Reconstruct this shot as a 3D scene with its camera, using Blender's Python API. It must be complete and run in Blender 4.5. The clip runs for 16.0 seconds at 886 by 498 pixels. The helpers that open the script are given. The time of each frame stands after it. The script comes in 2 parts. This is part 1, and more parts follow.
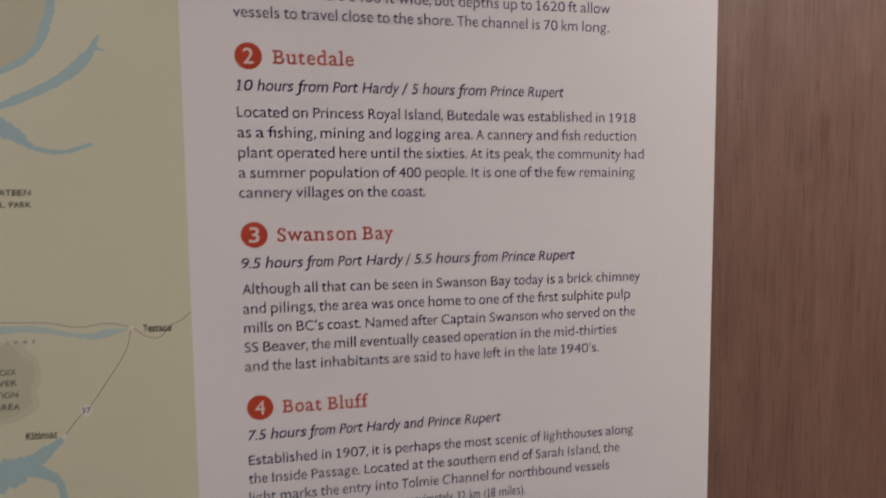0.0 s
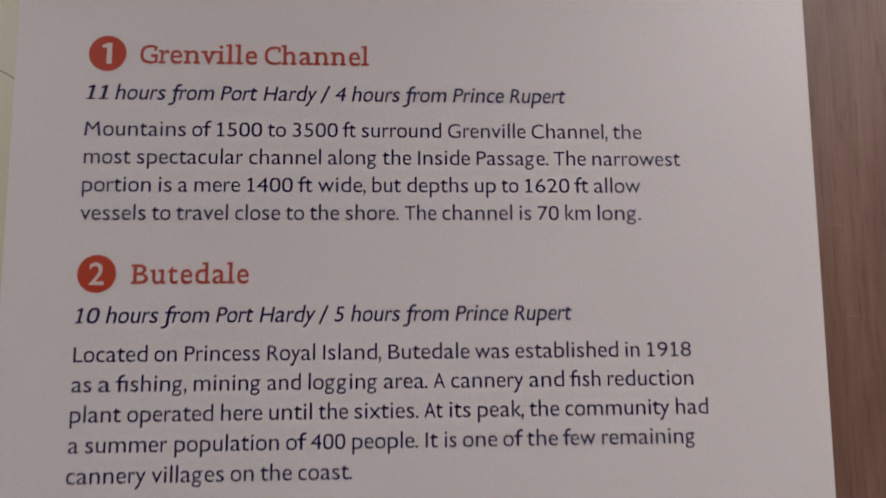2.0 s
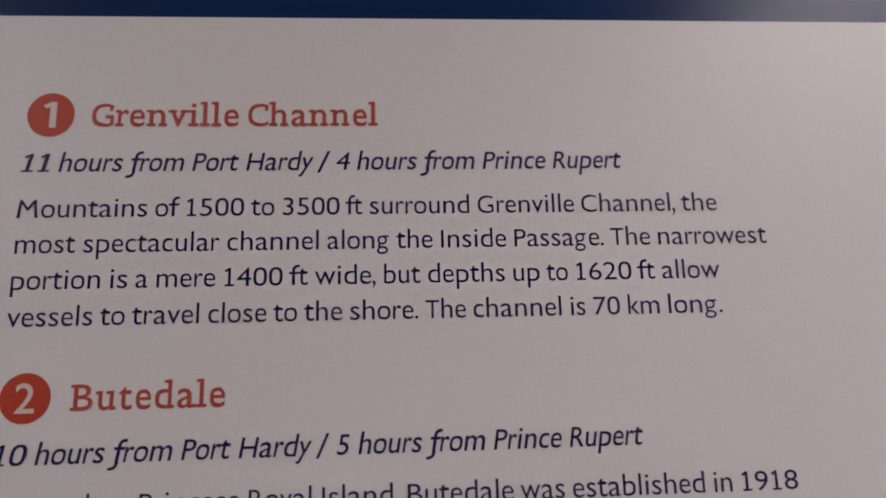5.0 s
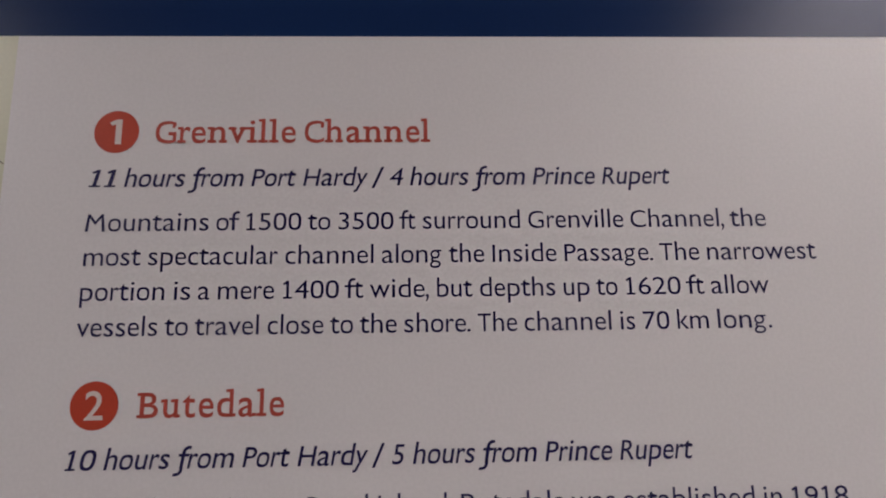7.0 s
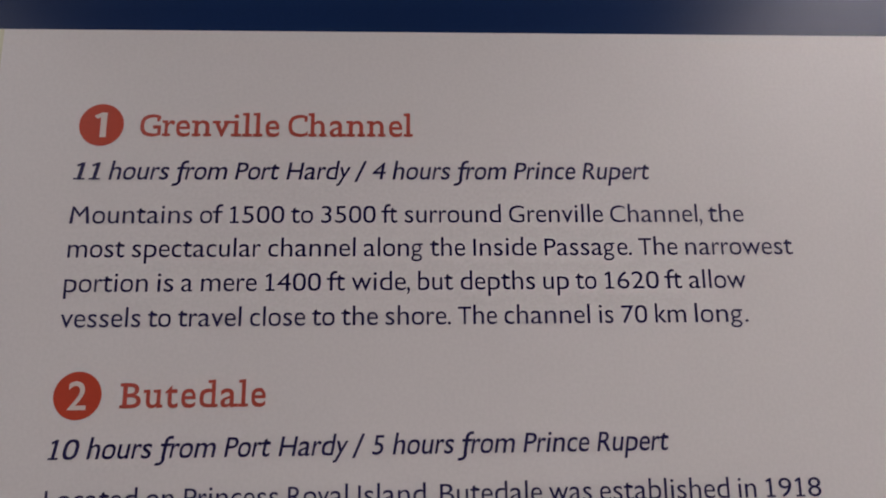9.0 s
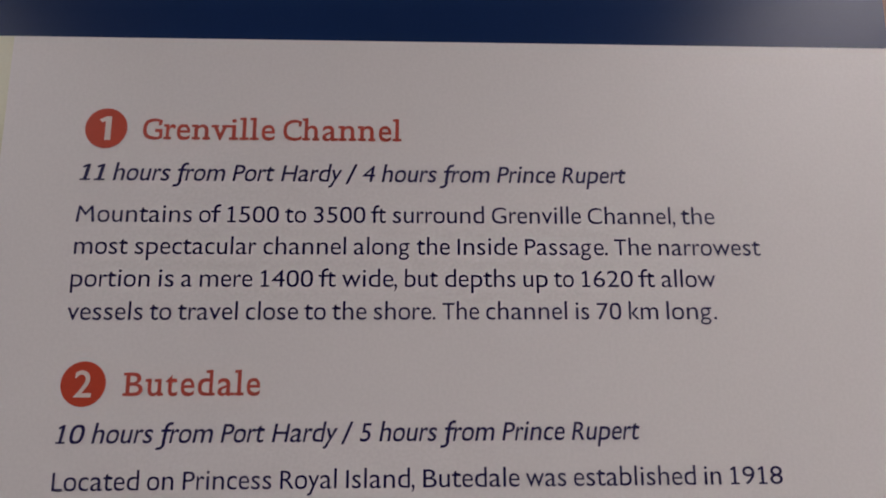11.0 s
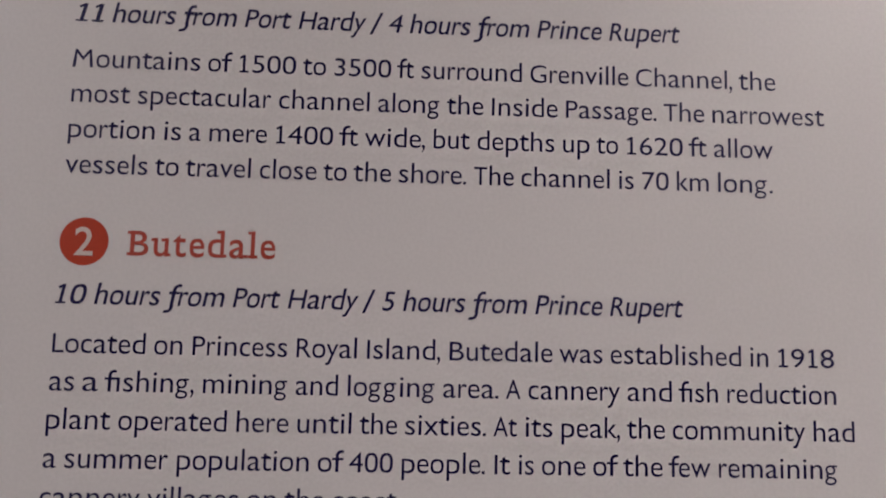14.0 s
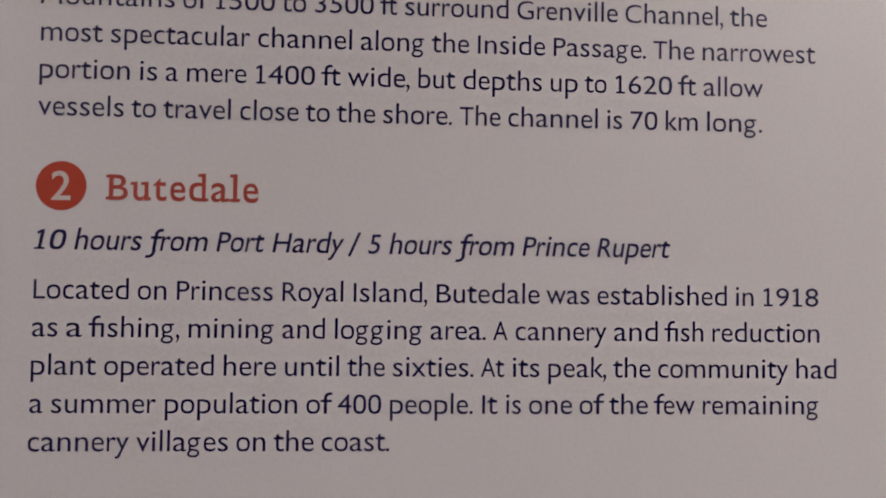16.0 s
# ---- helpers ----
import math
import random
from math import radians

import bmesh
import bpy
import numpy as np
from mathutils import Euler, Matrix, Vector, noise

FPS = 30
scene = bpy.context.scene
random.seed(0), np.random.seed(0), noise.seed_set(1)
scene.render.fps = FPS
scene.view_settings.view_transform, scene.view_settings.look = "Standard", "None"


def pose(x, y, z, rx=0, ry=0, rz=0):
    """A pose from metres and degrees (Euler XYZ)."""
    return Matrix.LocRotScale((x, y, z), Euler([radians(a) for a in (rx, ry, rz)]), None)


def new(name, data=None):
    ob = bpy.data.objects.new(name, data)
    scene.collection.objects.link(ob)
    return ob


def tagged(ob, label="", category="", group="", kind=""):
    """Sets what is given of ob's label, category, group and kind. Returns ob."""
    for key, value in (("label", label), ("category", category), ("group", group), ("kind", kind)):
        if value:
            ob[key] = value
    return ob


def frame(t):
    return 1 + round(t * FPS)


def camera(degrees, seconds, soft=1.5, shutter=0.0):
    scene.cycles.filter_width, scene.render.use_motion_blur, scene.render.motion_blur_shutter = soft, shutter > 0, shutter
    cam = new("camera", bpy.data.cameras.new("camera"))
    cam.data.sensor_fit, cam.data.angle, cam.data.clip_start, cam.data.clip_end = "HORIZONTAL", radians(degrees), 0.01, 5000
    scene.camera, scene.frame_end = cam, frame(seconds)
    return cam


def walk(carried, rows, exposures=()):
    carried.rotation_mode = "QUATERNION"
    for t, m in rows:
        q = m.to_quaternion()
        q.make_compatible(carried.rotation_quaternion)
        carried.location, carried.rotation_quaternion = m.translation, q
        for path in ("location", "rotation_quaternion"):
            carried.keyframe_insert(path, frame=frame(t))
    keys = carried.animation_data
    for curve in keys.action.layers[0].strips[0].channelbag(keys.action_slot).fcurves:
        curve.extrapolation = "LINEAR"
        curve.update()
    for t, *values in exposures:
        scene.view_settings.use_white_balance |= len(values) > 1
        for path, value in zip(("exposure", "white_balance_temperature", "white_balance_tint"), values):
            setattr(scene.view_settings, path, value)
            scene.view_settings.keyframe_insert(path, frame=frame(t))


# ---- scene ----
# ---------------------------------------------------------------- camera
BOARD_Z = 1.65          # height of the first number badge above the deck
cam = camera(73.37, 16.0, soft=1.9, shutter=0.5)
ROWS = [
    (0.0, 0.0433, -0.3292, -0.1618, 85.81, 0.63, -10.15),
    (0.2, 0.0530, -0.3218, -0.1523, 85.92, 0.76, -10.19),
    (0.3, 0.0614, -0.3148, -0.1475, 86.19, 0.93, -10.40),
    (0.5, 0.0826, -0.2983, -0.1400, 87.73, 1.41, -10.04),
    (0.7, 0.1020, -0.2788, -0.1312, 89.41, 1.49, -8.11),
    (0.8, 0.1122, -0.2692, -0.1311, 90.93, 1.46, -6.70),
    (1.0, 0.1269, -0.2555, -0.1231, 91.71, 1.04, -4.53),
    (1.2, 0.1351, -0.2452, -0.1165, 92.27, 0.79, -3.69),
    (1.3, 0.1359, -0.2417, -0.1132, 92.56, 0.81, -3.33),
    (1.5, 0.1285, -0.2359, -0.1082, 93.43, 0.73, -2.53),
    (1.7, 0.1205, -0.2293, -0.1021, 94.20, 0.45, -2.16),
    (2.0, 0.1155, -0.2205, -0.0957, 95.58, 0.36, -2.56),
    (2.2, 0.1122, -0.2140, -0.0931, 96.27, 0.53, -3.50),
    (2.5, 0.1094, -0.2100, -0.0870, 97.13, 0.88, -4.24),
    (2.7, 0.1068, -0.2073, -0.0846, 97.68, 1.01, -4.50),
    (3.0, 0.1067, -0.2033, -0.0802, 98.40, 1.18, -4.51),
    (3.2, 0.1093, -0.2015, -0.0750, 98.85, 1.17, -4.26),
    (5.3, 0.1049, -0.1741, -0.0717, 99.73, 1.47, -2.71),
    (5.5, 0.1036, -0.1753, -0.0706, 99.60, 1.54, -2.38),
    (5.8, 0.1022, -0.1799, -0.0710, 99.64, 1.69, -2.06),
    (6.0, 0.1002, -0.1796, -0.0715, 99.62, 1.66, -1.73),
    (6.2, 0.0970, -0.1799, -0.0703, 99.49, 1.63, -1.63),
    (6.5, 0.0936, -0.1801, -0.0690, 99.56, 1.23, -1.41),
    (6.8, 0.0947, -0.1805, -0.0690, 99.85, 1.06, -1.43),
    (7.0, 0.0956, -0.1793, -0.0690, 99.78, 0.83, -1.63),
    (7.2, 0.0975, -0.1784, -0.0690, 99.79, 0.61, -1.71),
    (7.5, 0.1004, -0.1790, -0.0686, 99.75, 0.58, -1.94),
    (8.0, 0.1017, -0.1826, -0.0684, 99.72, 0.58, -1.91),
    (8.5, 0.0997, -0.1822, -0.0699, 99.64, 0.57, -1.88),
    (9.0, 0.1005, -0.1813, -0.0705, 99.52, 0.57, -1.92),
    (11.5, 0.1054, -0.1936, -0.0711, 99.00, -0.14, -1.70),
    (11.8, 0.1053, -0.1937, -0.0742, 99.08, -0.26, -1.48),
    (12.0, 0.1046, -0.1927, -0.0770, 98.91, -0.21, -1.54),
    (12.5, 0.1010, -0.1853, -0.0850, 98.54, -0.21, -1.10),
    (12.8, 0.0977, -0.1817, -0.0881, 98.11, -0.47, -1.24),
    (13.0, 0.0979, -0.1783, -0.0893, 97.41, -0.55, -1.19),
    (13.2, 0.0972, -0.1774, -0.0913, 96.94, -0.70, -1.17),
    (13.5, 0.0970, -0.1763, -0.0941, 96.22, -1.06, -1.37),
    (13.8, 0.0971, -0.1741, -0.0959, 95.32, -1.28, -1.67),
    (14.0, 0.0975, -0.1726, -0.0969, 94.78, -1.35, -1.84),
    (14.5, 0.0971, -0.1726, -0.0993, 93.51, -1.28, -2.16),
    (15.0, 0.0993, -0.1726, -0.1016, 92.56, -1.13, -2.49),
    (15.5, 0.0967, -0.1710, -0.1019, 91.80, -0.93, -2.60),
    (16.0, 0.0990, -0.1705, -0.1033, 91.42, -0.79, -2.69),
]
walk(cam, [(t, pose(x, y, BOARD_Z + z, rx, ry, rz)) for t, x, y, z, rx, ry, rz in ROWS],
     ((0.0, 0.22, 6750, 10), (1.5, 0.06, 6620, 10), (3.0, 0.0, 6500, 10), (11.5, 0.0, 6500, 10), (13.0, 0.0, 6640, 10), (16.0, 0.0, 6640, 10)))

# ---------------------------------------------------------------- world, light, exposure
world = bpy.data.worlds.new("world")
scene.world = world
world.use_nodes = True
world.node_tree.nodes["Background"].inputs[0].default_value = (0.5, 0.5, 0.55, 1)
world.node_tree.nodes["Background"].inputs[1].default_value = 0.02
LAMP_NEAR, LAMP_FAR = 38.5, 29.0      # glow of the ceiling lights' diffusers
LAMP_PLACES = ((0.70, -0.56), (-0.70, -0.60))
CEILING_Z = 2.05


# ---------------------------------------------------------------- materials
def material(name):
    m = bpy.data.materials.new(name)
    m.use_nodes = True
    return m, m.node_tree, m.node_tree.nodes["Principled BSDF"]


def node(tree, kind, **inputs):
    n = tree.nodes.new(kind)
    for key, value in inputs.items():
        n.inputs[key.replace("_", " ")].default_value = value
    return n


def coords(tree, scale):
    c = tree.nodes.new("ShaderNodeTexCoord")
    m = tree.nodes.new("ShaderNodeMapping")
    m.inputs["Scale"].default_value = scale
    tree.links.new(c.outputs["Object"], m.inputs["Vector"])
    return m.outputs["Vector"]


def ramp(tree, source, stops):
    r = tree.nodes.new("ShaderNodeValToRGB")
    el = r.color_ramp.elements
    while len(el) < len(stops):
        el.new(0.5)
    for e, (p, c) in zip(el, stops):
        e.position, e.color = p, (*c, 1)
    tree.links.new(source, r.inputs["Fac"])
    return r.outputs["Color"]


def mix(tree, a, b, fac, mode="MIX"):
    m = tree.nodes.new("ShaderNodeMixRGB")
    m.blend_type = mode
    for sock, v in ((m.inputs["Fac"], fac), (m.inputs["Color1"], a), (m.inputs["Color2"], b)):
        if isinstance(v, (int, float)):
            sock.default_value = v
        elif isinstance(v, tuple):
            sock.default_value = (*v, 1)
        else:
            tree.links.new(v, sock)
    return m.outputs["Color"]


def noise_tex(tree, scale3, scale=1.0, detail=4.0, rough=0.5, distortion=0.0):
    n = node(tree, "ShaderNodeTexNoise", Scale=scale, Detail=detail, Roughness=rough, Distortion=distortion)
    tree.links.new(coords(tree, scale3), n.inputs["Vector"])
    return n.outputs["Fac"]


def bump(tree, bsdf, source, strength, distance):
    b = node(tree, "ShaderNodeBump", Strength=strength, Distance=distance)
    tree.links.new(source, b.inputs["Height"])
    tree.links.new(b.outputs["Normal"], bsdf.inputs["Normal"])


def printed(name, colour, rough=0.42, spec=0.2, vary=0.05, mottle=60.0):
    """Ink or laminated print: an almost even colour with faint mottling, and a satin film over it."""
    m, tree, bsdf = material(name)
    big = noise_tex(tree, (mottle / 6,) * 3, detail=3)
    fine = noise_tex(tree, (900, 900, 900), detail=2)
    lo, hi = tuple(c * (1 - vary) for c in colour), tuple(min(1, c * (1 + vary)) for c in colour)
    base = ramp(tree, big, ((0.3, lo), (0.7, hi)))
    base = mix(tree, base, ramp(tree, fine, ((0.35, (0.93,) * 3), (0.65, (1.0,) * 3))), 0.6, "MULTIPLY")
    tree.links.new(base, bsdf.inputs["Base Color"])
    bsdf.inputs["Roughness"].default_value = rough
    bsdf.inputs["Specular IOR Level"].default_value = spec
    bump(tree, bsdf, noise_tex(tree, (450, 450, 450), detail=3), 0.02, 0.0004)
    return m


def wood_veneer():
    """Straight-grained walnut: long streaks, short dark and pale pores, soft clouds of colour and one darker figure."""
    m, tree, bsdf = material("walnut_veneer")
    broad = noise_tex(tree, (26, 26, 4.5), detail=5, rough=0.6, distortion=0.5)
    streak = noise_tex(tree, (330, 330, 11), detail=5, rough=0.6, distortion=0.5)
    pores = noise_tex(tree, (900, 900, 42), detail=3, rough=0.6, distortion=0.3)
    flecks = noise_tex(tree, (640, 640, 30), detail=4, rough=0.65, distortion=0.4)
    cloud = noise_tex(tree, (46, 46, 17), detail=4, rough=0.55, distortion=0.9)
    base = ramp(tree, streak, ((0.28, (0.168, 0.094, 0.068)), (0.5, (0.192, 0.111, 0.080)), (0.72, (0.214, 0.129, 0.094))))
    base = mix(tree, base, ramp(tree, broad, ((0.3, (0.90, 0.85, 0.83)), (0.52, (1.0, 0.97, 0.95)), (0.7, (1.07, 1.06, 1.03)))), 0.9, "MULTIPLY")
    base = mix(tree, base, ramp(tree, cloud, ((0.35, (0.84, 0.79, 0.76)), (0.62, (1.06, 1.06, 1.06)))), 0.55, "MULTIPLY")
    base = mix(tree, base, ramp(tree, pores, ((0.30, (0.42, 0.33, 0.32)), (0.42, (1.0, 1.0, 1.0)), (0.62, (1.0, 1.0, 1.0)), (0.74, (1.30, 1.26, 1.22)))), 0.6, "MULTIPLY")
    base = mix(tree, base, ramp(tree, flecks, ((0.33, (0.62, 0.50, 0.47)), (0.45, (1.0, 1.0, 1.0)), (0.60, (1.0, 1.0, 1.0)), (0.72, (1.20, 1.18, 1.16)))), 0.45, "MULTIPLY")
    place = tree.nodes.new("ShaderNodeMapping")
    place.vector_type = "TEXTURE"
    place.inputs["Location"].default_value, place.inputs["Scale"].default_value = (0.349, 0.0, 1.535), (0.013, 1.0, 0.034)
    tree.links.new(tree.nodes.new("ShaderNodeTexCoord").outputs["Object"], place.inputs["Vector"])
    far = tree.nodes.new("ShaderNodeVectorMath")
    far.operation = "LENGTH"
    tree.links.new(place.outputs["Vector"], far.inputs[0])
    ragged = tree.nodes.new("ShaderNodeMath")
    ragged.operation = "ADD"
    tree.links.new(far.outputs["Value"], ragged.inputs[0])
    tree.links.new(noise_tex(tree, (230, 230, 75), detail=4, rough=0.6), ragged.inputs[1])
    base = mix(tree, base, ramp(tree, ragged.outputs[0], ((0.6, (0.72, 0.64, 0.61)), (0.78, (0.82, 0.76, 0.73)), (0.98, (1.0, 1.0, 1.0)))), 0.85, "MULTIPLY")
    tree.links.new(base, bsdf.inputs["Base Color"])
    bsdf.inputs["Roughness"].default_value = 0.55
    bsdf.inputs["Specular IOR Level"].default_value = 0.40
    bump(tree, bsdf, flecks, 0.3, 0.0005)
    return m


def painted(name, colour, rough=0.6):
    m, tree, bsdf = material(name)
    n = noise_tex(tree, (5, 5, 5), detail=4)
    tree.links.new(ramp(tree, n, ((0.3, tuple(c * 0.9 for c in colour)), (0.7, colour))), bsdf.inputs["Base Color"])
    bsdf.inputs["Roughness"].default_value = rough
    bump(tree, bsdf, noise_tex(tree, (300, 300, 300), detail=2), 0.1, 0.0005)
    return m


def glowing(name, colour, strength):
    m, tree, bsdf = material(name)
    bsdf.inputs["Base Color"].default_value = (0.8, 0.8, 0.8, 1)
    bsdf.inputs["Emission Color"].default_value = (*colour, 1)
    bsdf.inputs["Emission Strength"].default_value = strength
    return m


WOOD = wood_veneer()
WHITE = printed("white_print", (0.74, 0.715, 0.70), rough=0.48, spec=0.30, vary=0.012)
EDGE = printed("board_edge", (0.30, 0.28, 0.27), rough=0.6)
MAP = printed("map_paper", (0.615, 0.605, 0.435), rough=0.40, spec=0.45, vary=0.03)
WATER = printed("map_water", (0.35, 0.49, 0.49), rough=0.40, spec=0.45, vary=0.05)
PARKLAND = printed("map_parkland", (0.49, 0.48, 0.34), rough=0.40, spec=0.45)
RIVER = printed("map_river", (0.42, 0.53, 0.50), rough=0.40, spec=0.45, vary=0.06)
FOREST = printed("map_forest", (0.50, 0.48, 0.33), rough=0.40, spec=0.45)
ROAD = printed("map_road", (0.33, 0.22, 0.17), rough=0.42)
TRUNK = printed("map_trunk_road", (0.27, 0.22, 0.16), rough=0.42)
MAP_INK = printed("map_lettering", (0.10, 0.09, 0.07), rough=0.42)
NAVY = printed("navy_print", (0.010, 0.028, 0.092), rough=0.30, spec=0.078, vary=0.08)
INK = printed("body_ink", (0.020, 0.018, 0.075), rough=0.42, vary=0.1)
RED = printed("red_ink", (0.46, 0.088, 0.064), rough=0.42, vary=0.05)
DISC = printed("badge_red", (0.48, 0.062, 0.032), rough=0.42, vary=0.05)
PALE = printed("pale_ink", (0.72, 0.66, 0.62), rough=0.42, vary=0.02)
MEADOW = printed("map_meadow", (0.54, 0.53, 0.38), rough=0.40, spec=0.45)
RIVER_INK = printed("map_river_lettering", (0.22, 0.25, 0.25), rough=0.42)
NUMERAL = printed("numeral_ink", (0.70, 0.61, 0.56), rough=0.42, vary=0.02)
SCRATCH = printed("bare_wood", (0.27, 0.18, 0.14), rough=0.6, vary=0.15)
CEILING = painted("ceiling_paint", (0.72, 0.70, 0.67))
CARPET = painted("deck_carpet", (0.06, 0.07, 0.10), 0.9)
PANEL = painted("wall_laminate", (0.42, 0.36, 0.31))
METAL = painted("lamp_rim", (0.6, 0.6, 0.6), 0.35)


# ---------------------------------------------------------------- building helpers
def mesh_of(name, verts, faces, mat):
    me = bpy.data.meshes.new(name)
    me.from_pydata(verts, [], faces)
    me.materials.append(mat)
    me.update()
    return me


def part(name, me, parent=None, label=""):
    ob = new(name, me)
    ob.parent = parent
    return tagged(ob, label)


def box(name, mat, x0, x1, y0, y1, z0, z1, bevel=0.0):
    bm = bmesh.new()
    bmesh.ops.create_cube(bm, size=1)
    for v in bm.verts:
        v.co = Vector(((x0 + x1) / 2 + v.co.x * (x1 - x0), (y0 + y1) / 2 + v.co.y * (y1 - y0), (z0 + z1) / 2 + v.co.z * (z1 - z0)))
    if bevel:
        bmesh.ops.bevel(bm, geom=bm.edges[:], offset=bevel, segments=2, affect="EDGES", profile=0.6)
    me = bpy.data.meshes.new(name)
    bm.to_mesh(me)
    bm.free()
    me.materials.append(mat)
    return me


def smooth_line(points, steps=8):
    """A Catmull-Rom curve through the points."""
    pts = [Vector(p) for p in points]
    pts = [2 * pts[0] - pts[1], *pts, 2 * pts[-1] - pts[-2]]
    out = []
    for a, b, c, d in zip(pts, pts[1:], pts[2:], pts[3:]):
        for i in range(steps):
            t = i / steps
            out.append(0.5 * (2 * b + (c - a) * t + (2 * a - 5 * b + 4 * c - d) * t * t + (3 * b - a - 3 * c + d) * t ** 3))
    return out + [pts[-2]]


def ribbon(points, widths):
    """Flat strip along 2D points; widths at its points, one or many. Returns 2D corners and quads."""
    n = len(points)
    if isinstance(widths, (int, float)):
        widths = [widths, widths]
    verts, faces = [], []
    for i, p in enumerate(points):
        d = (points[min(i + 1, n - 1)] - points[max(i - 1, 0)]).normalized()
        k = i / (n - 1) * (len(widths) - 1)
        j = min(int(k), len(widths) - 2)
        w = widths[j] + (widths[j + 1] - widths[j]) * (k - j)
        side = Vector((-d.y, d.x)) * w / 2
        verts += [p + side, p - side]
        if i:
            faces.append((2 * i - 2, 2 * i - 1, 2 * i + 1, 2 * i))
    return verts, faces


def on_board(verts, lift):
    """2D millimetres on the board to metres in the place, lift metres before its face."""
    return [(v[0] / 1000, -lift - (v[2] / 400 if len(v) > 2 else 0.0), BOARD_Z + v[1] / 1000) for v in verts]


# ---------------------------------------------------------------- lettering
def read_glyph(ch, weight):
    cu = bpy.data.curves.new("glyph", "FONT")
    cu.body, cu.size, cu.resolution_u, cu.offset = ch, 1.0, 4, 0.0 if ch in "M4" else weight
    ob = new("glyph", cu)
    me = ob.evaluated_get(bpy.context.evaluated_depsgraph_get()).to_mesh()
    verts, faces = [Vector((v.co.x, v.co.y, 0.0)) for v in me.vertices], [tuple(p.vertices) for p in me.polygons]
    bpy.data.objects.remove(ob)
    bpy.data.curves.remove(cu)
    return verts, faces


def add(glyph, extra):
    n, top = len(glyph[0]), max(v.z for v in glyph[0]) + 0.004
    return glyph[0] + [Vector((v.x, v.y, top)) for v in extra[0]], glyph[1] + [tuple(i + n for i in f) for f in extra[1]]


def bar(x0, x1, y0, y1):
    return [Vector(p) for p in ((x0, y0), (x1, y0), (x1, y1), (x0, y1))], [(0, 1, 2, 3)]


SERIFS = {      # slab feet and flags of the heading letters: x0, x1, y0, y1 in ems
    "G": [(0.55, 0.64, 0.47, 0.66)], "C": [(0.56, 0.65, 0.47, 0.66)], "S": [(0.34, 0.42, 0.49, 0.66), (0.035, 0.115, 0.02, 0.19)],
    "r": [(-0.02, 0.25, 0, 0.075), (-0.02, 0.1, 0.383, 0.458)],
    "n": [(-0.01, 0.22, 0, 0.075), (0.29, 0.50, 0, 0.075), (-0.02, 0.09, 0.383, 0.458)],
    "h": [(-0.01, 0.22, 0, 0.075), (0.29, 0.50, 0, 0.075), (-0.02, 0.09, 0.607, 0.682)],
    "v": [(-0.05, 0.18, 0.374, 0.449), (0.27, 0.49, 0.374, 0.449)],
    "y": [(-0.05, 0.18, 0.374, 0.449), (0.27, 0.49, 0.374, 0.449)],
    "w": [(-0.05, 0.17, 0.374, 0.449), (0.29, 0.43, 0.374, 0.449), (0.56, 0.77, 0.374, 0.449)],
    "i": [(-0.02, 0.24, 0, 0.075), (-0.02, 0.09, 0.374, 0.449)], "l": [(-0.02, 0.24, 0, 0.075), (-0.02, 0.09, 0.607, 0.682)],
    "a": [(0.36, 0.47, 0, 0.075)], "B": [(-0.01, 0.12, 0, 0.08), (-0.01, 0.12, 0.602, 0.682)],
    "u": [(-0.02, 0.09, 0.374, 0.449), (0.25, 0.38, 0.374, 0.449), (0.42, 0.51, 0, 0.075)],
    "d": [(0.26, 0.38, 0.607, 0.682), (0.43, 0.53, 0, 0.075)], "f": [(-0.04, 0.25, 0, 0.075)],
    "s": [(0.26, 0.335, 0.31, 0.44), (0.045, 0.12, 0.01, 0.14)]}


def two_storey_g(thick):
    """Small upper bowl with a flat ear, and a closed loop below."""
    bowl = [Vector((0.205 + 0.138 * math.cos(i * math.tau / 20), 0.292 + 0.128 * math.sin(i * math.tau / 20))) for i in range(21)]
    g = ribbon(bowl, thick)
    g = [Vector((v.x, v.y, 0.0)) for v in g[0]], g[1]
    g = add(g, bar(0.24, 0.435, 0.449 - thick * 0.92, 0.449))
    loop = [(0.135, 0.175), (0.088, 0.118), (0.118, 0.066), (0.22, 0.046), (0.325, 0.022), (0.375, -0.05), (0.325, -0.132), (0.205, -0.160), (0.085, -0.135), (0.048, -0.068), (0.085, -0.002), (0.15, 0.052)]
    return add(g, ribbon(smooth_line(loop, 5), thick))


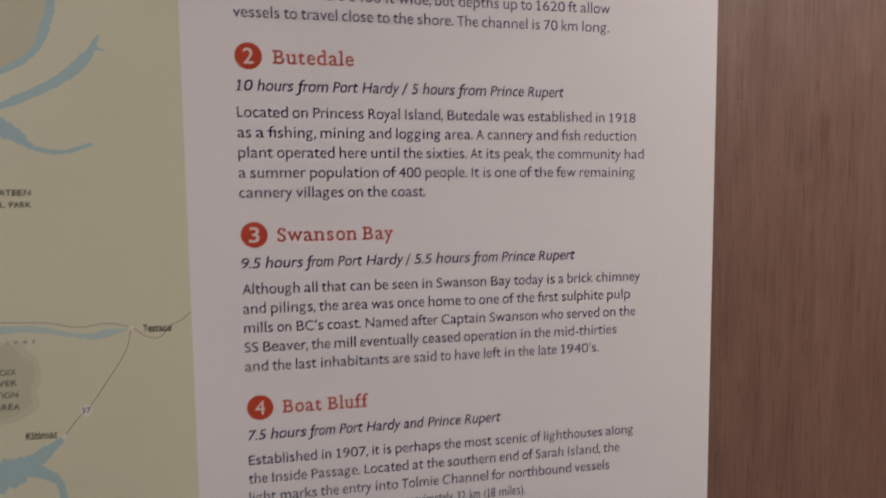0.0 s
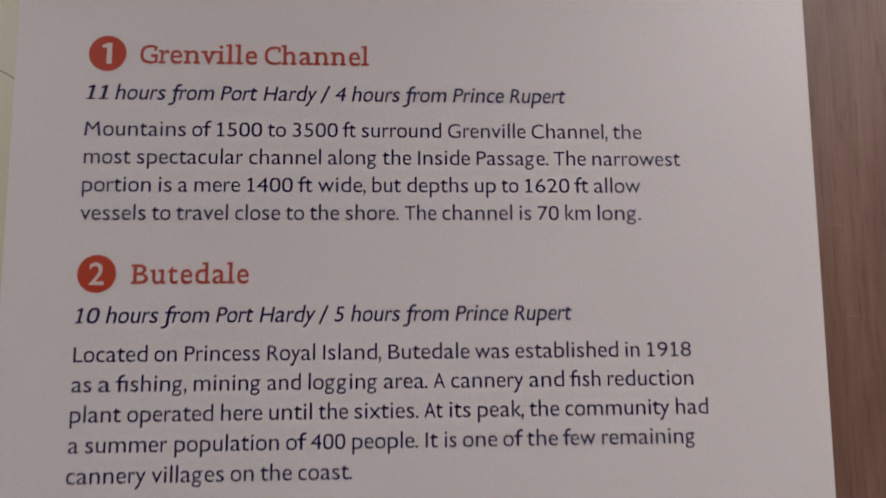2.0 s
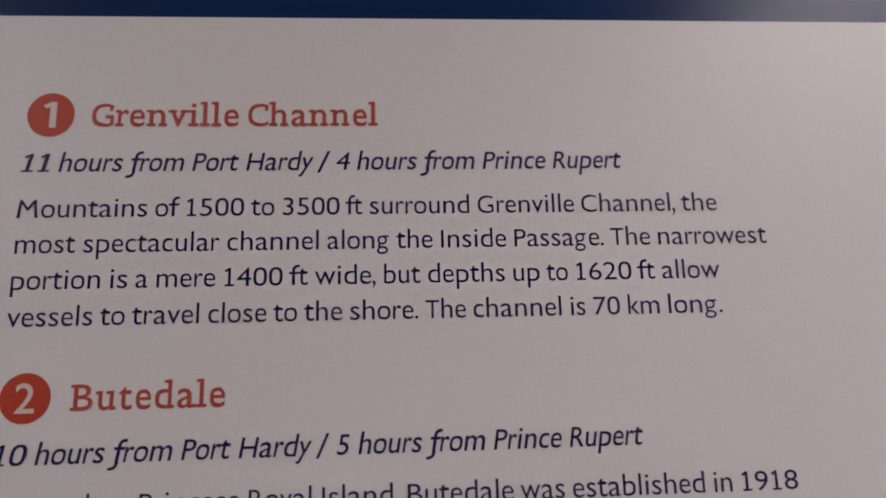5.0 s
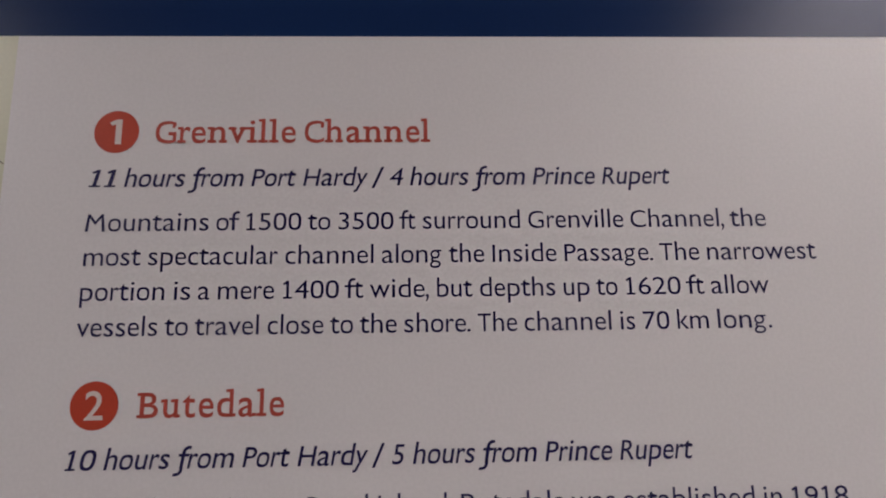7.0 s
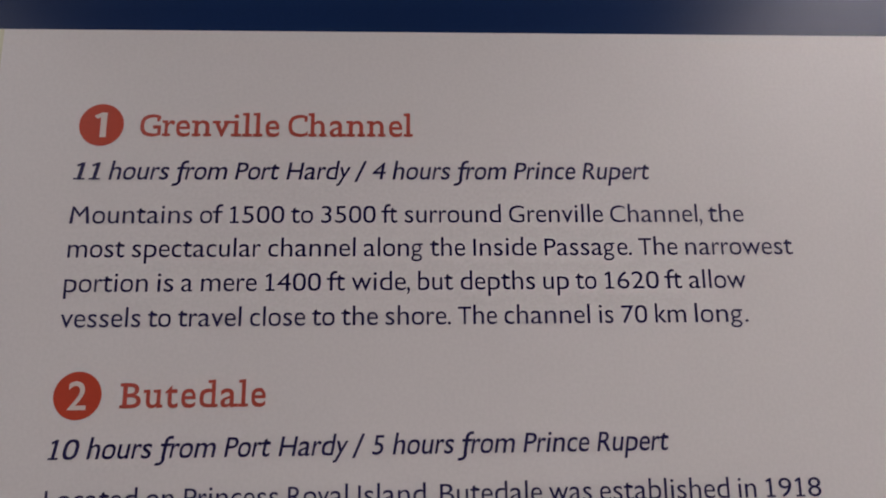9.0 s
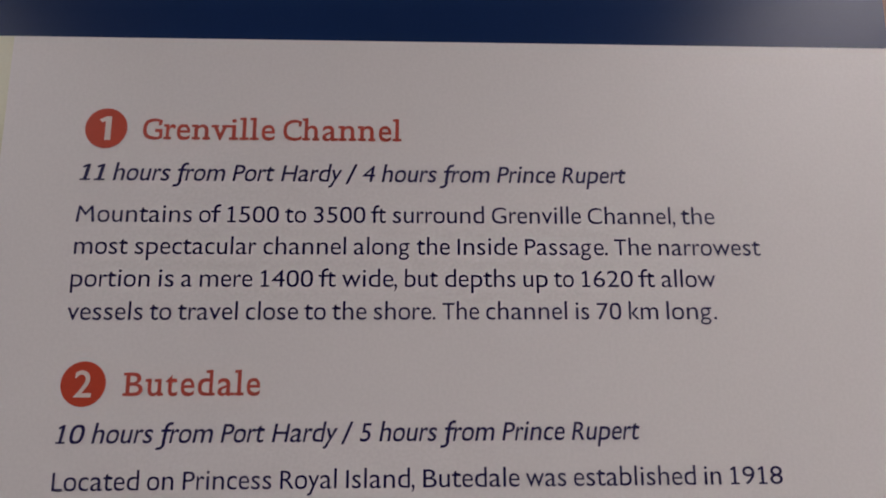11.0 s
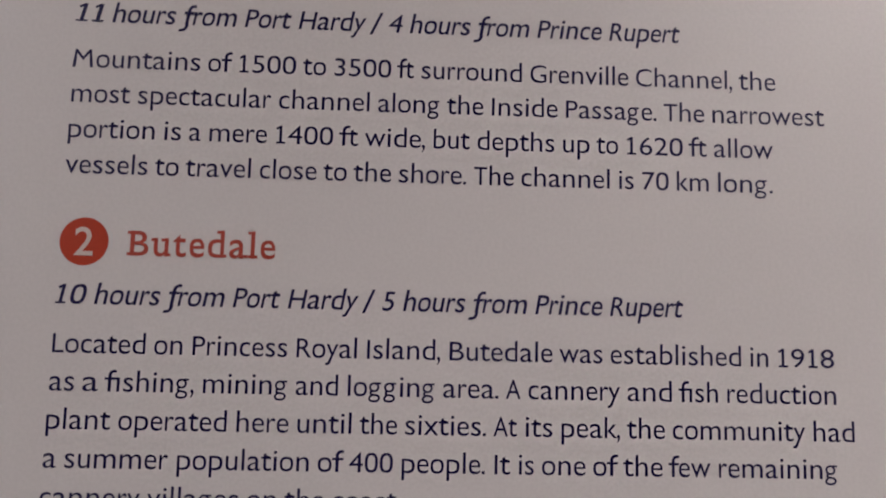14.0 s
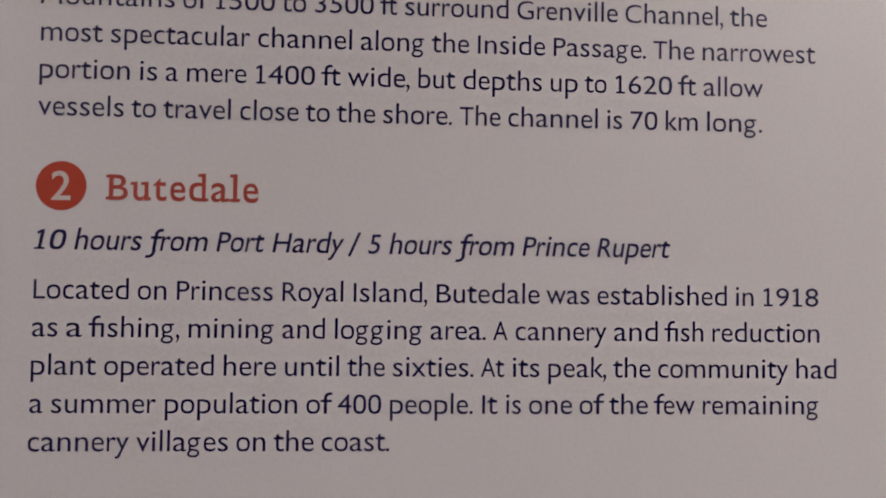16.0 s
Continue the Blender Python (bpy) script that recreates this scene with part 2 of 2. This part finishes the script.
def draw_glyph(ch, style):
    """The built-in letter, with the feet, flags and tails of the sign's own typefaces added."""
    weight = {"body": -0.002, "italic": 0.004, "heading": 0.008, "badge": 0.009, "map": 0.016}[style]
    if ch == "g":
        return two_storey_g(0.070 + 2 * weight)
    if ch == "y" and style != "heading":
        g = read_glyph(ch, weight)
        for v in g[0]:
            if v.y < 0:
                v.x, v.y = v.x + (0.11 + v.y + 0.16), -0.12
        g = add(g, ribbon(smooth_line([(0.135, -0.09), (0.105, -0.15), (0.06, -0.187), (-0.02, -0.19)], 5), [0.092, 0.085, 0.076]))
    elif ch == "t" and style in ("body", "italic"):
        g = read_glyph(ch, weight)
        for v in g[0]:
            if v.x < 0.06:
                v.x, v.y = 0.078 - weight, 0.372 if v.y < 0.375 else 0.515
            elif v.y > 0.5:
                v.y = 0.565
        g = add(g, bar(0.005, 0.318, 0.377 - weight, 0.449 + weight))
    else:
        g = read_glyph(ch, weight)
    if ch == "M" and style != "map":        # splayed legs
        mid = (min(v.x for v in g[0]) + max(v.x for v in g[0])) / 2
        for v in g[0]:
            v.x = mid + (v.x - mid) * (1.02 - 0.22 * v.y / 0.682)
    if ch in "ocebdpqCGO0":
        square_up(g[0], ch)
    if ch == "1":
        g = add(g, ribbon([Vector((0.25, 0.655)), Vector((0.10, 0.555))], 0.085 + 2 * weight))
        if style != "badge":
            g = add(g, bar(0.10, 0.42, 0, (0.060 if style == "italic" else 0.072) + weight))
    if ch == "f" and style in ("body", "italic"):
        g = add(g, bar(-0.02, 0.285, 0.372 - weight, 0.449 + weight))
    if ch == "\u0131":
        g = add(g, bar(-0.14, 0.08, 0.375, 0.449))
    if ch == ",":
        g = ([Vector((v.x + 0.15 * min(v.y, 0.0), v.y * (1.5 if v.y < 0 else 1.0), 0.0)) for v in g[0]], g[1])
    if ch == "/":
        g = ([Vector((v.x * 1.25 - 0.05, v.y * 1.2 - 0.09, 0.0)) for v in g[0]], g[1])
    if ch == "f" and style == "italic":
        tail = smooth_line([(0.135, 0.03), (0.125, -0.08), (0.075, -0.165), (-0.03, -0.19), (-0.07, -0.18)], 5)
        g = add(g, ribbon(tail, [0.095, 0.095, 0.085]))
    if style in ("heading", "map"):
        for s in SERIFS.get(ch, ()):
            g = add(g, bar(*s))
    return g


def square_up(verts, ch):
    """Bowls a little squarer than circles, as in the sign's typeface."""
    xs, ys = [v.x for v in verts], [v.y for v in verts if ch in "CGO0" or -0.02 <= v.y <= 0.47]
    x0, x1, y0, y1 = min(xs), max(xs), min(ys), max(ys)
    cx, cy, rx, ry = (x0 + x1) / 2, (y0 + y1) / 2, (x1 - x0) / 2, (y1 - y0) / 2
    for v in verts:
        a, b = (v.x - cx) / rx, (v.y - cy) / ry
        r = math.hypot(a, b)
        if 0.2 < r < 1.03:
            k = (abs(a / r) ** 2.5 + abs(b / r) ** 2.5) ** -0.4
            v.x, v.y = cx + a * k * rx, cy + b * k * ry


GLYPHS = {}


def glyph(ch, style):
    if (ch, style) not in GLYPHS:
        GLYPHS[ch, style] = draw_glyph(ch, style)
    return GLYPHS[ch, style]


# widths of the letters in ems of EM millimetres, regular cut
EM = 8.5
WIDTHS = {" ": 0.198, ",": 0.181, ".": 0.211, "/": 0.42, "'": 0.19, "-": 0.32, "(": 0.31, ")": 0.31}
WIDTHS.update(zip("abcdefghiklmnoprstuvwxy", (0.467, 0.526, 0.425, 0.528, 0.451, 0.301, 0.498, 0.532, 0.242, 0.465, 0.232, 0.816, 0.543, 0.507,
                                             0.536, 0.341, 0.409, 0.342, 0.508, 0.441, 0.698, 0.484, 0.406)))
WIDTHS.update(zip("ABCEGHIKLMNOPRSTV", (0.56, 0.586, 0.65, 0.51, 0.681, 0.70, 0.24, 0.62, 0.455, 0.83, 0.72, 0.76, 0.50, 0.57, 0.49, 0.516, 0.58)))
WIDTHS.update(dict.fromkeys("023456789", 0.54) | {"1": 0.49})
WIDTHS.update({"D": 0.66, "X": 0.56})
WIDTHS["\u0131"] = WIDTHS["i"]
TRACKING = {"heading": 0.075, "map": 0.03}
BUILT_IN = {}


def reach(text):
    return max(v.x for v in read_glyph(text, 0.0)[0])


def built_in_width(ch):
    """The built-in letter's own advance."""
    if ch not in BUILT_IN:
        BUILT_IN[ch] = reach("|" + ("q" if ch == "g" else ch) + "|") - reach("||")
    return BUILT_IN[ch]


def bearings(ch, style):
    """Blank to the letter's left and right within its advance, in ems."""
    k, xs = WIDTHS[ch] / built_in_width(ch), [v.x for v in glyph(ch, style)[0]]
    left, right = min(xs) * k, (built_in_width(ch) - max(xs)) * k
    return (-0.10 if ch == "f" and style == "italic" else left), (-0.03 if ch == "f" else max(right, 0.03))


def word_gap(a, b, style):
    """The blank between two words, in millimetres."""
    return EM * (WIDTHS[" "] * (0.8 if style == "italic" else 1.0) + bearings(a[-1], style)[1] + bearings(b[0], style)[0])


def word_mesh(word, style, x, z, width, cap, lean=0.0, tall=1.11):
    """A word whose ink spans x to x + width, on the baseline z, in millimetres."""
    verts, faces, at = [], [], 0.0
    em = cap / 0.682
    word = word.replace("fi", "f\u0131")
    for i, ch in enumerate(word):
        at -= 0.035 if ch in ".," and i else 0.07 if word[max(i - 1, 0):i + 1] == "11" else 0.0
        gv, gf = glyph(ch, style)
        squeeze = WIDTHS[ch] / built_in_width(ch)
        n, grow = len(verts), tall if ch.islower() else 1.0
        verts += [Vector((at + v.x * squeeze + lean * v.y * grow, v.y * grow, v.z + 0.002 * (i % 2))) for v in gv]
        faces += [tuple(j + n for j in f) for f in gf]
        at += WIDTHS[ch] + TRACKING.get(style, 0.0) * {"G": 0.0, "C": 0.0, "r": 0.1, "e": 0.6, "o": 0.6}.get(ch, 1.0)
    x0, x1 = min(v.x for v in verts), max(v.x for v in verts)
    k = width / (x1 - x0)
    return [Vector((x + (v.x - x0) * k, z + v.y * em, v.z)) for v in verts], faces


def natural(text):
    return sum(WIDTHS[c] for c in text)


def text_line(name, text, style, marks, z, cap, mat, parent, lean=0.0, label="", lift=0.00015):
    """One printed line. marks: where each word begins, then where the line ends (mm); with two marks the words are spread evenly between."""
    words = text.split(" ")
    if len(marks) == 2 and len(words) > 1:
        k = (marks[1] - marks[0]) / (natural(text) - 0.03)
        starts, run = [], 0.0
        for w in words:
            starts.append(marks[0] + run * k)
            run += natural(w) + WIDTHS[" "]
        marks = [*starts, marks[1]]
    verts, faces = [], []
    gaps = [word_gap(a, b, style) for a, b in zip(words, words[1:])] + [0.0]
    for w, a, b, gap in zip(words, marks, marks[1:], gaps):
        wv, wf = word_mesh(w, style, a, z, b - a - gap, cap, lean)
        faces += [tuple(i + len(verts) for i in f) for f in wf]
        verts += wv
    return part(name, mesh_of(name, on_board(verts, lift), faces, mat), parent, label)


# ---------------------------------------------------------------- the cabin
def structure(name, me, label):
    return tagged(new(name, me), label, kind="structure")


WALL_Y = 0.0035
wall = structure("wall_north", box("wall_north", WOOD, -1.9, 1.9, WALL_Y, WALL_Y + 0.06, 0, CEILING_Z), "brown walnut veneer wall with upright grain")


def scratch(x0, x1, z, thick):
    """A short pale scrape across the grain, in millimetres from the first badge."""
    line = [Vector((x0 + (x1 - x0) * i / 8, z + 0.12 * noise.noise((x0 + i, z, 0)))) for i in range(9)]
    v, f = ribbon(line, [thick * 0.3, thick, thick * 0.6, thick * 0.25])
    me = mesh_of("scratch", [(p.x / 1000, WALL_Y - 0.0002, BOARD_Z + p.y / 1000) for p in v], f, SCRATCH)
    part("scratch", me, wall, "pale scratch across the veneer")


scratch(277.5, 284.5, -64.7, 0.45)
scratch(281.0, 291.0, -100.0, 0.32)
structure("floor", box("floor", CARPET, -1.9, 1.9, -2.6, WALL_Y + 0.06, -0.06, 0), "dark blue carpeted deck")
structure("ceiling", box("ceiling", CEILING, -1.96, 1.96, -2.66, WALL_Y + 0.06, CEILING_Z, CEILING_Z + 0.06), "off-white painted ceiling")
structure("wall_south", box("wall_south", PANEL, -1.9, 1.9, -2.66, -2.6, 0, CEILING_Z), "plain beige laminate wall")
structure("wall_west", box("wall_west", PANEL, -1.96, -1.9, -2.66, WALL_Y + 0.06, 0, CEILING_Z), "plain beige laminate wall")
structure("wall_east", box("wall_east", PANEL, 1.9, 1.96, -2.66, WALL_Y + 0.06, 0, CEILING_Z), "plain beige laminate wall")


def ceiling_light(x, y, glow):
    """A recessed square light: rim and diffuser."""
    lamp = new("ceiling_light")
    lamp.location = (x, y, CEILING_Z)
    tagged(lamp, "square white ceiling light with a frosted diffuser", "ceiling light", "ceiling lights")
    bm = bmesh.new()
    for x0, x1, y0, y1 in ((-0.16, 0.16, 0.14, 0.16), (-0.16, 0.16, -0.16, -0.14), (-0.16, -0.14, -0.14, 0.14), (0.14, 0.16, -0.14, 0.14)):
        made = bmesh.ops.create_cube(bm, size=1)["verts"]
        for v in made:
            v.co = Vector(((x0 + x1) / 2 + v.co.x * (x1 - x0), (y0 + y1) / 2 + v.co.y * (y1 - y0), -0.008 + v.co.z * 0.016))
    me = bpy.data.meshes.new("rim")
    bm.to_mesh(me)
    bm.free()
    me.materials.append(METAL)
    part("rim", me, lamp)
    part("diffuser", box("diffuser", glow, -0.14, 0.14, -0.14, 0.14, -0.010, -0.002), lamp, "frosted glowing diffuser")
    return lamp


for (lx, ly), glow in zip(LAMP_PLACES, (glowing("lamp_glow_near", (0.955, 0.862, 0.872), LAMP_NEAR), glowing("lamp_glow_far", (0.945, 0.878, 0.915), LAMP_FAR))):
    ceiling_light(lx, ly, glow)

# ---------------------------------------------------------------- the information board
COLUMN_L, COLUMN_R, HEADER_Z = -33.3, 270.0, 32.2       # millimetres from the first badge
BOARD_L, BOARD_TOP, BOARD_LOW = -620.0, 118.0, -640.0
board = new("information_board")
board.location = (0, 0, 0)
tagged(board, "printed ferry route board with map and white text column", "sign board")


def slab(name, mat, x0, x1, z0, z1, y0, y1, bevel=0.0):
    return box(name, mat, x0 / 1000, x1 / 1000, y0, y1, BOARD_Z + z0 / 1000, BOARD_Z + z1 / 1000, bevel)


part("backing", slab("backing", EDGE, BOARD_L, COLUMN_R, BOARD_LOW, BOARD_TOP, 0.0006, WALL_Y, 0.0004), board, "grey edge of the board")
text_sheet = part("text_sheet", slab("text_sheet", WHITE, COLUMN_L, COLUMN_R, BOARD_LOW, HEADER_Z, 0.0, 0.0006), board, "white satin text column")
map_sheet = part("map_sheet", slab("map_sheet", MAP, BOARD_L, COLUMN_L, BOARD_LOW, HEADER_Z, 0.0, 0.0006), board, "beige printed coastal map")
part("header_band", slab("header_band", NAVY, BOARD_L, COLUMN_R, HEADER_Z, BOARD_TOP, 0.0, 0.0006), board, "glossy navy blue header band")

CAP, BIG_CAP = 5.35, 7.0
BADGES = (0.0, -82.85, -176.3, -270.3)


def number_badge(z, figure):
    n = 64
    rim = [Vector((6.88 * math.cos(i * math.tau / n), z - 0.1 + 6.88 * math.sin(i * math.tau / n))) for i in range(n)]
    badge = part("number_badge", mesh_of("number_badge", on_board(rim, 0.00012), [tuple(range(n))], DISC), board, "round brick-red number badge")
    w = 3.9 if figure == "1" else 5.3
    v, f = word_mesh(figure, "badge", -w / 2 - (0.35 if figure == "1" else 0.0), z - 4.05, w, 7.9, 0.0)
    part("numeral", mesh_of("numeral", on_board(v, 0.0002), f, NUMERAL), badge, "pale numeral")


for z, figure in zip(BADGES, "1234"):
    number_badge(z, figure)

HEADINGS = (("Grenville Channel", (12.0, 55.4, 58.2, 97.6)), ("Butedale", (12.2, 54.3)), ("Swanson Bay", (11.8, 54.1, 57.0, 74.0)), ("Boat Bluff", (11.7, 32.7, 35.9, 58.3)))
for z, (text, spans) in zip(BADGES, HEADINGS):
    verts, faces = [], []
    for w, a, b in zip(text.split(" "), spans[::2], spans[1::2]):
        wv, wf = word_mesh(w, "heading", a, z - 3.75, b - a, BIG_CAP, 0.0, 1.10)
        faces += [tuple(i + len(verts) for i in f) for f in wf]
        verts += wv
    part("heading", mesh_of("heading", on_board(verts, 0.00015), faces, RED), text_sheet, "brick-red slab-serif heading")

# each paragraph: the italic line, then the lines of text, with the places of their words in millimetres
PARAGRAPHS = [[
    ("11 hours from Port Hardy / 4 hours from Prince Rupert", [-7.2, 3.5, 22.8, 42.2, 58.1, 79.2, 84.9, 91.2, 110.3, 129.6, 151.5, 173.2]),
    ("Mountains of 1500 to 3500 ft surround Grenville Channel, the", [-7.1, 32.2, 41.2, 59.9, 69.3, 87.8, 95.1, 127.7, 159.7, 191.1, 202.4]),
    ("most spectacular channel along the Inside Passage. The narrowest", [-6.7, 12.5, 53.4, 82.5, 102.9, 116.3, 138.5, 168.1, 182.9, 217.2]),
    ("portion is a mere 1400 ft wide, but depths up to 1620 ft allow", [-6.8, 20.7, 27.8, 33.7, 52.9, 71.4, 78.9, 99.2, 112.2, 137.7, 147.7, 156.8, 175.5, 183.2, 201.2]),
    ("vessels to travel close to the shore. The channel is 70 km long.", [-6.9, 18.6, 27.4, 48.8, 67.2, 76.0, 89.3, 111.3, 125.4, 154.5, 161.4, 171.9, 184.3, 200.9]),], [
    ("10 hours from Port Hardy / 5 hours from Prince Rupert", [-6.8, 4.0, 23.3, 43.0, 58.6, 79.8, 85.6, 91.6, 110.4, 129.9, 151.8, 173.4]),
    ("Located on Princess Royal Island, Butedale was established in 1918", [-6.6, 21.7, 32.4, 61.7, 81.7, 105.3, 137.0, 152.0, 193.1, 201.3, 218.0]),
    ("as a fishing, mining and logging area. A cannery and fish reduction", [-6.7, 2.5, 8.5, 35.9, 61.9, 76.6, 103.7, 121.7, 128.2, 156.9, 171.8, 186.1, 218.3]),
    ("plant operated here until the sixties. At its peak, the community had", [-6.7, 13.1, 45.8, 62.8, 80.3, 93.2, 118.3, 127.5, 137.8, 156.7, 170.0, 211.3, 223.4]),
    ("a summer population of 400 people. It is one of the few remaining", [-6.8, -0.9, 29.9, 69.0, 77.7, 92.5, 118.8, 125.7, 132.3, 147.0, 155.6, 168.7, 183.3, 217.9]),
    ("cannery villages on the coast.", [-6.9, 22.3, 49.8, 60.1, 73.5, 92.5]),], [
    ("9.5 hours from Port Hardy / 5.5 hours from Prince Rupert", [-7.0, 180.6]),
    ("Although all that can be seen in Swanson Bay today is a brick chimney", [-7.0, 222.0]),
    ("and pilings, the area was once home to one of the first sulphite pulp", [-7.0, 215.8]),
    ("mills on BC's coast. Named after Captain Swanson who served on the", [-6.9, 219.3]),
    ("SS Beaver, the mill eventually ceased operation in the mid-thirties", [-7.0, 207.2]),
    ("and the last inhabitants are said to have left in the late 1940's.", [-7.1, 195.8]),], [
    ("7.5 hours from Port Hardy and Prince Rupert", [-6.8, 135.2]),
    ("Established in 1907, it is perhaps the most scenic of lighthouses along", [-6.9, 218.8]),
    ("the Inside Passage. Located at the southern end of Sarah Island, the", [-7.2, 210.0]),
    ("light marks the entry into Tolmie Channel for northbound vessels", [-7.2, 203.5]),
    ("approximately 32 km (18 miles).", [72.7, 149.9]),]]
for z, lines in zip(BADGES, PARAGRAPHS):
    for i, (text, marks) in enumerate(lines):
        if i == 0:
            text_line("subheading", text, "italic", marks, z - 17.85, CAP * 1.02, INK, text_sheet, 0.17, "dark italic line of lettering")
        else:
            text_line("text_line", text, "body", marks, z - 31.75 + (0.12 if z == BADGES[1] else 0.0) - (10.53 if z == BADGES[1] else 10.5) * (i - 1), CAP, INK, text_sheet)

# ---------------------------------------------------------------- the map
def map_strip(name, points, widths, mat, lift=0.0001, label=""):
    line = smooth_line(points)
    if mat in (WATER, RIVER):        # uneven banks
        line = [p + 0.35 * Vector((noise.noise((p.x * 0.35, p.y * 0.35, 3.0)), noise.noise((p.x * 0.35, p.y * 0.35, 9.0)))) for p in line]
        n = len(line) - 1
        full = []
        for i, p in enumerate(line):
            k = i / n * (len(widths) - 1)
            j = min(int(k), len(widths) - 2)
            w = widths[j] + (widths[j + 1] - widths[j]) * (k - j)
            full.append(w * (1 + 0.38 * noise.noise((p.x * 0.45, p.y * 0.45, 1.7))))
        widths = full
    v, f = ribbon(line, widths)
    return part(name, mesh_of(name, on_board(v, lift), f, mat), map_sheet, label)


def map_area(name, points, mat, lift=0.00008, label=""):
    loop = smooth_line([*points, points[0]], 6)[:-1]
    return part(name, mesh_of(name, on_board(loop, lift), [tuple(range(len(loop)))], mat), map_sheet, label)


def map_word(text, x0, x1, z, cap, style="map", ink=MAP_INK):
    v, f = word_mesh(text, style, x0, z, x1 - x0, cap)
    part("place_name", mesh_of("place_name", on_board(v, 0.0002), f, ink), map_sheet, "small dark serif lettering")


map_strip("inlet", [(-91, -40), (-92.3, -59), (-94.9, -70), (-101.5, -84), (-117, -94.5), (-150, -106)], [3.0, 3.4, 4.6, 3.6, 2.8, 4.5], WATER, label="pale blue inlet")
map_strip("inlet", [(-71.5, -75), (-78.5, -87), (-93, -99), (-118, -111), (-150, -124)], [0.8, 5.8, 4.8, 3.4, 4.2], WATER, label="pale blue inlet")
map_strip("inlet", [(-150, -112), (-125, -119), (-113, -124), (-104, -131), (-91, -133), (-77, -129)], [14, 12, 7, 2.4, 2.2, 1.8], WATER, label="pale blue inlet")
map_strip("inlet", [(-74.5, -81.5), (-71.5, -82.0), (-68.8, -82.6)], [2.2, 1.2, 0.7], WATER, 0.00009, "pale blue inlet")
map_strip("river", [(-150, -222), (-124, -222), (-109, -222), (-93, -225.5), (-82.8, -227), (-74, -225.5), (-64.5, -224)], [3, 3.2, 3.4, 2.2, 3.0, 3.8, 1], RIVER, label="pale green-blue river")
map_strip("inlet", [(-98.3, -279.8), (-105, -285), (-113, -291), (-124, -296), (-150, -303)], [2.5, 5, 9, 15, 22], WATER, label="pale blue inlet")
map_strip("inlet", [(-118, -293), (-107, -298), (-101, -303), (-99, -316)], [9, 6, 4, 3], WATER, 0.00009, label="pale blue inlet")
map_area("parkland_fringe", [(-150, -231), (-126, -228.5), (-117, -227.5), (-112, -233), (-107.5, -238.5), (-107, -249), (-109, -254), (-108.5, -262), (-116, -267.5), (-124, -270), (-150, -271)], MEADOW, 0.00006, "pale olive park fringe")
map_area("woodland", [(-150, 20), (-97, 18), (-92.5, -30), (-92.5, -59), (-95.5, -70), (-102, -84.5), (-117, -94), (-150, -105)], FOREST, 0.00006, "olive woodland")
map_area("parkland", [(-150, -234), (-127, -231), (-120, -229.5), (-115, -236), (-110, -240), (-109.8, -248), (-112, -253), (-111.5, -260), (-118, -265), (-124, -267), (-150, -268)], PARKLAND, label="olive park area")
map_strip("road", [(-150, -217), (-124, -218.1), (-103.5, -219.1), (-88, -222), (-74.4, -220.6), (-63.2, -223.2), (-55.2, -228.6), (-49, -228.8), (-44.4, -223.6), (-38, -220), (-33.35, -216.2)], 0.42, ROAD, 0.00014, "thin brown road")
map_strip("road", [(-63.2, -223.6), (-65, -232), (-68.5, -239.6), (-76, -251), (-83.2, -261.6), (-91, -270), (-97.4, -278.4)], 0.42, TRUNK, 0.00014, "thin dark road")


def dot(name, x, z, rx, rz, mat, lift, label):
    n = 28
    part(name, mesh_of(name, on_board([(x + rx * math.cos(i * math.tau / n), z + rz * math.sin(i * math.tau / n)) for i in range(n)], lift), [tuple(range(n))], mat), map_sheet, label)


dot("town_mark", -63.0, -223.4, 1.3, 1.3, PALE, 0.00018, "pale round town mark")
dot("town_mark", -97.6, -278.6, 1.3, 1.3, PALE, 0.00018, "pale round town mark")
dot("road_shield", -86.5, -265.6, 3.0, 3.0, PALE, 0.00018, "pale round route shield")
map_strip("road", [(-46, -3.5), (-41, -6.2), (-38, -7.6), (-36, -8.6), (-33.4, -10.3)], 0.5, TRUNK, 0.00014, "thin dark road")
map_word("37", -88.7, -84.4, -267.0, 2.9)
map_word("Terrace", -57.4, -43.4, -225.8, 3.6)
map_word("Kitimat", -115.4, -100.8, -279.0, 3.6)
map_word("MATEEN", -124.6, -106.4, -154.6, 2.9)
map_word("AL", -124.6, -118.2, -160.6, 2.9)
map_word("PARK", -116.4, -106.4, -160.6, 2.9)
map_word("DOIX", -128.6, -118.2, -245.0, 2.9)
map_word("IVER", -127.6, -118.0, -250.6, 2.9)
map_word("ATION", -130.6, -117.8, -256.6, 2.9)
map_word("AREA", -128.6, -117.4, -262.8, 2.9)
for ch, x in zip("iver", (-121.0, -117.4, -113.2, -109.0)):
    map_word(ch, x - (0.3 if ch == "i" else 0.9), x + (0.3 if ch == "i" else 0.9), -229.4, 2.5, ink=RIVER_INK)
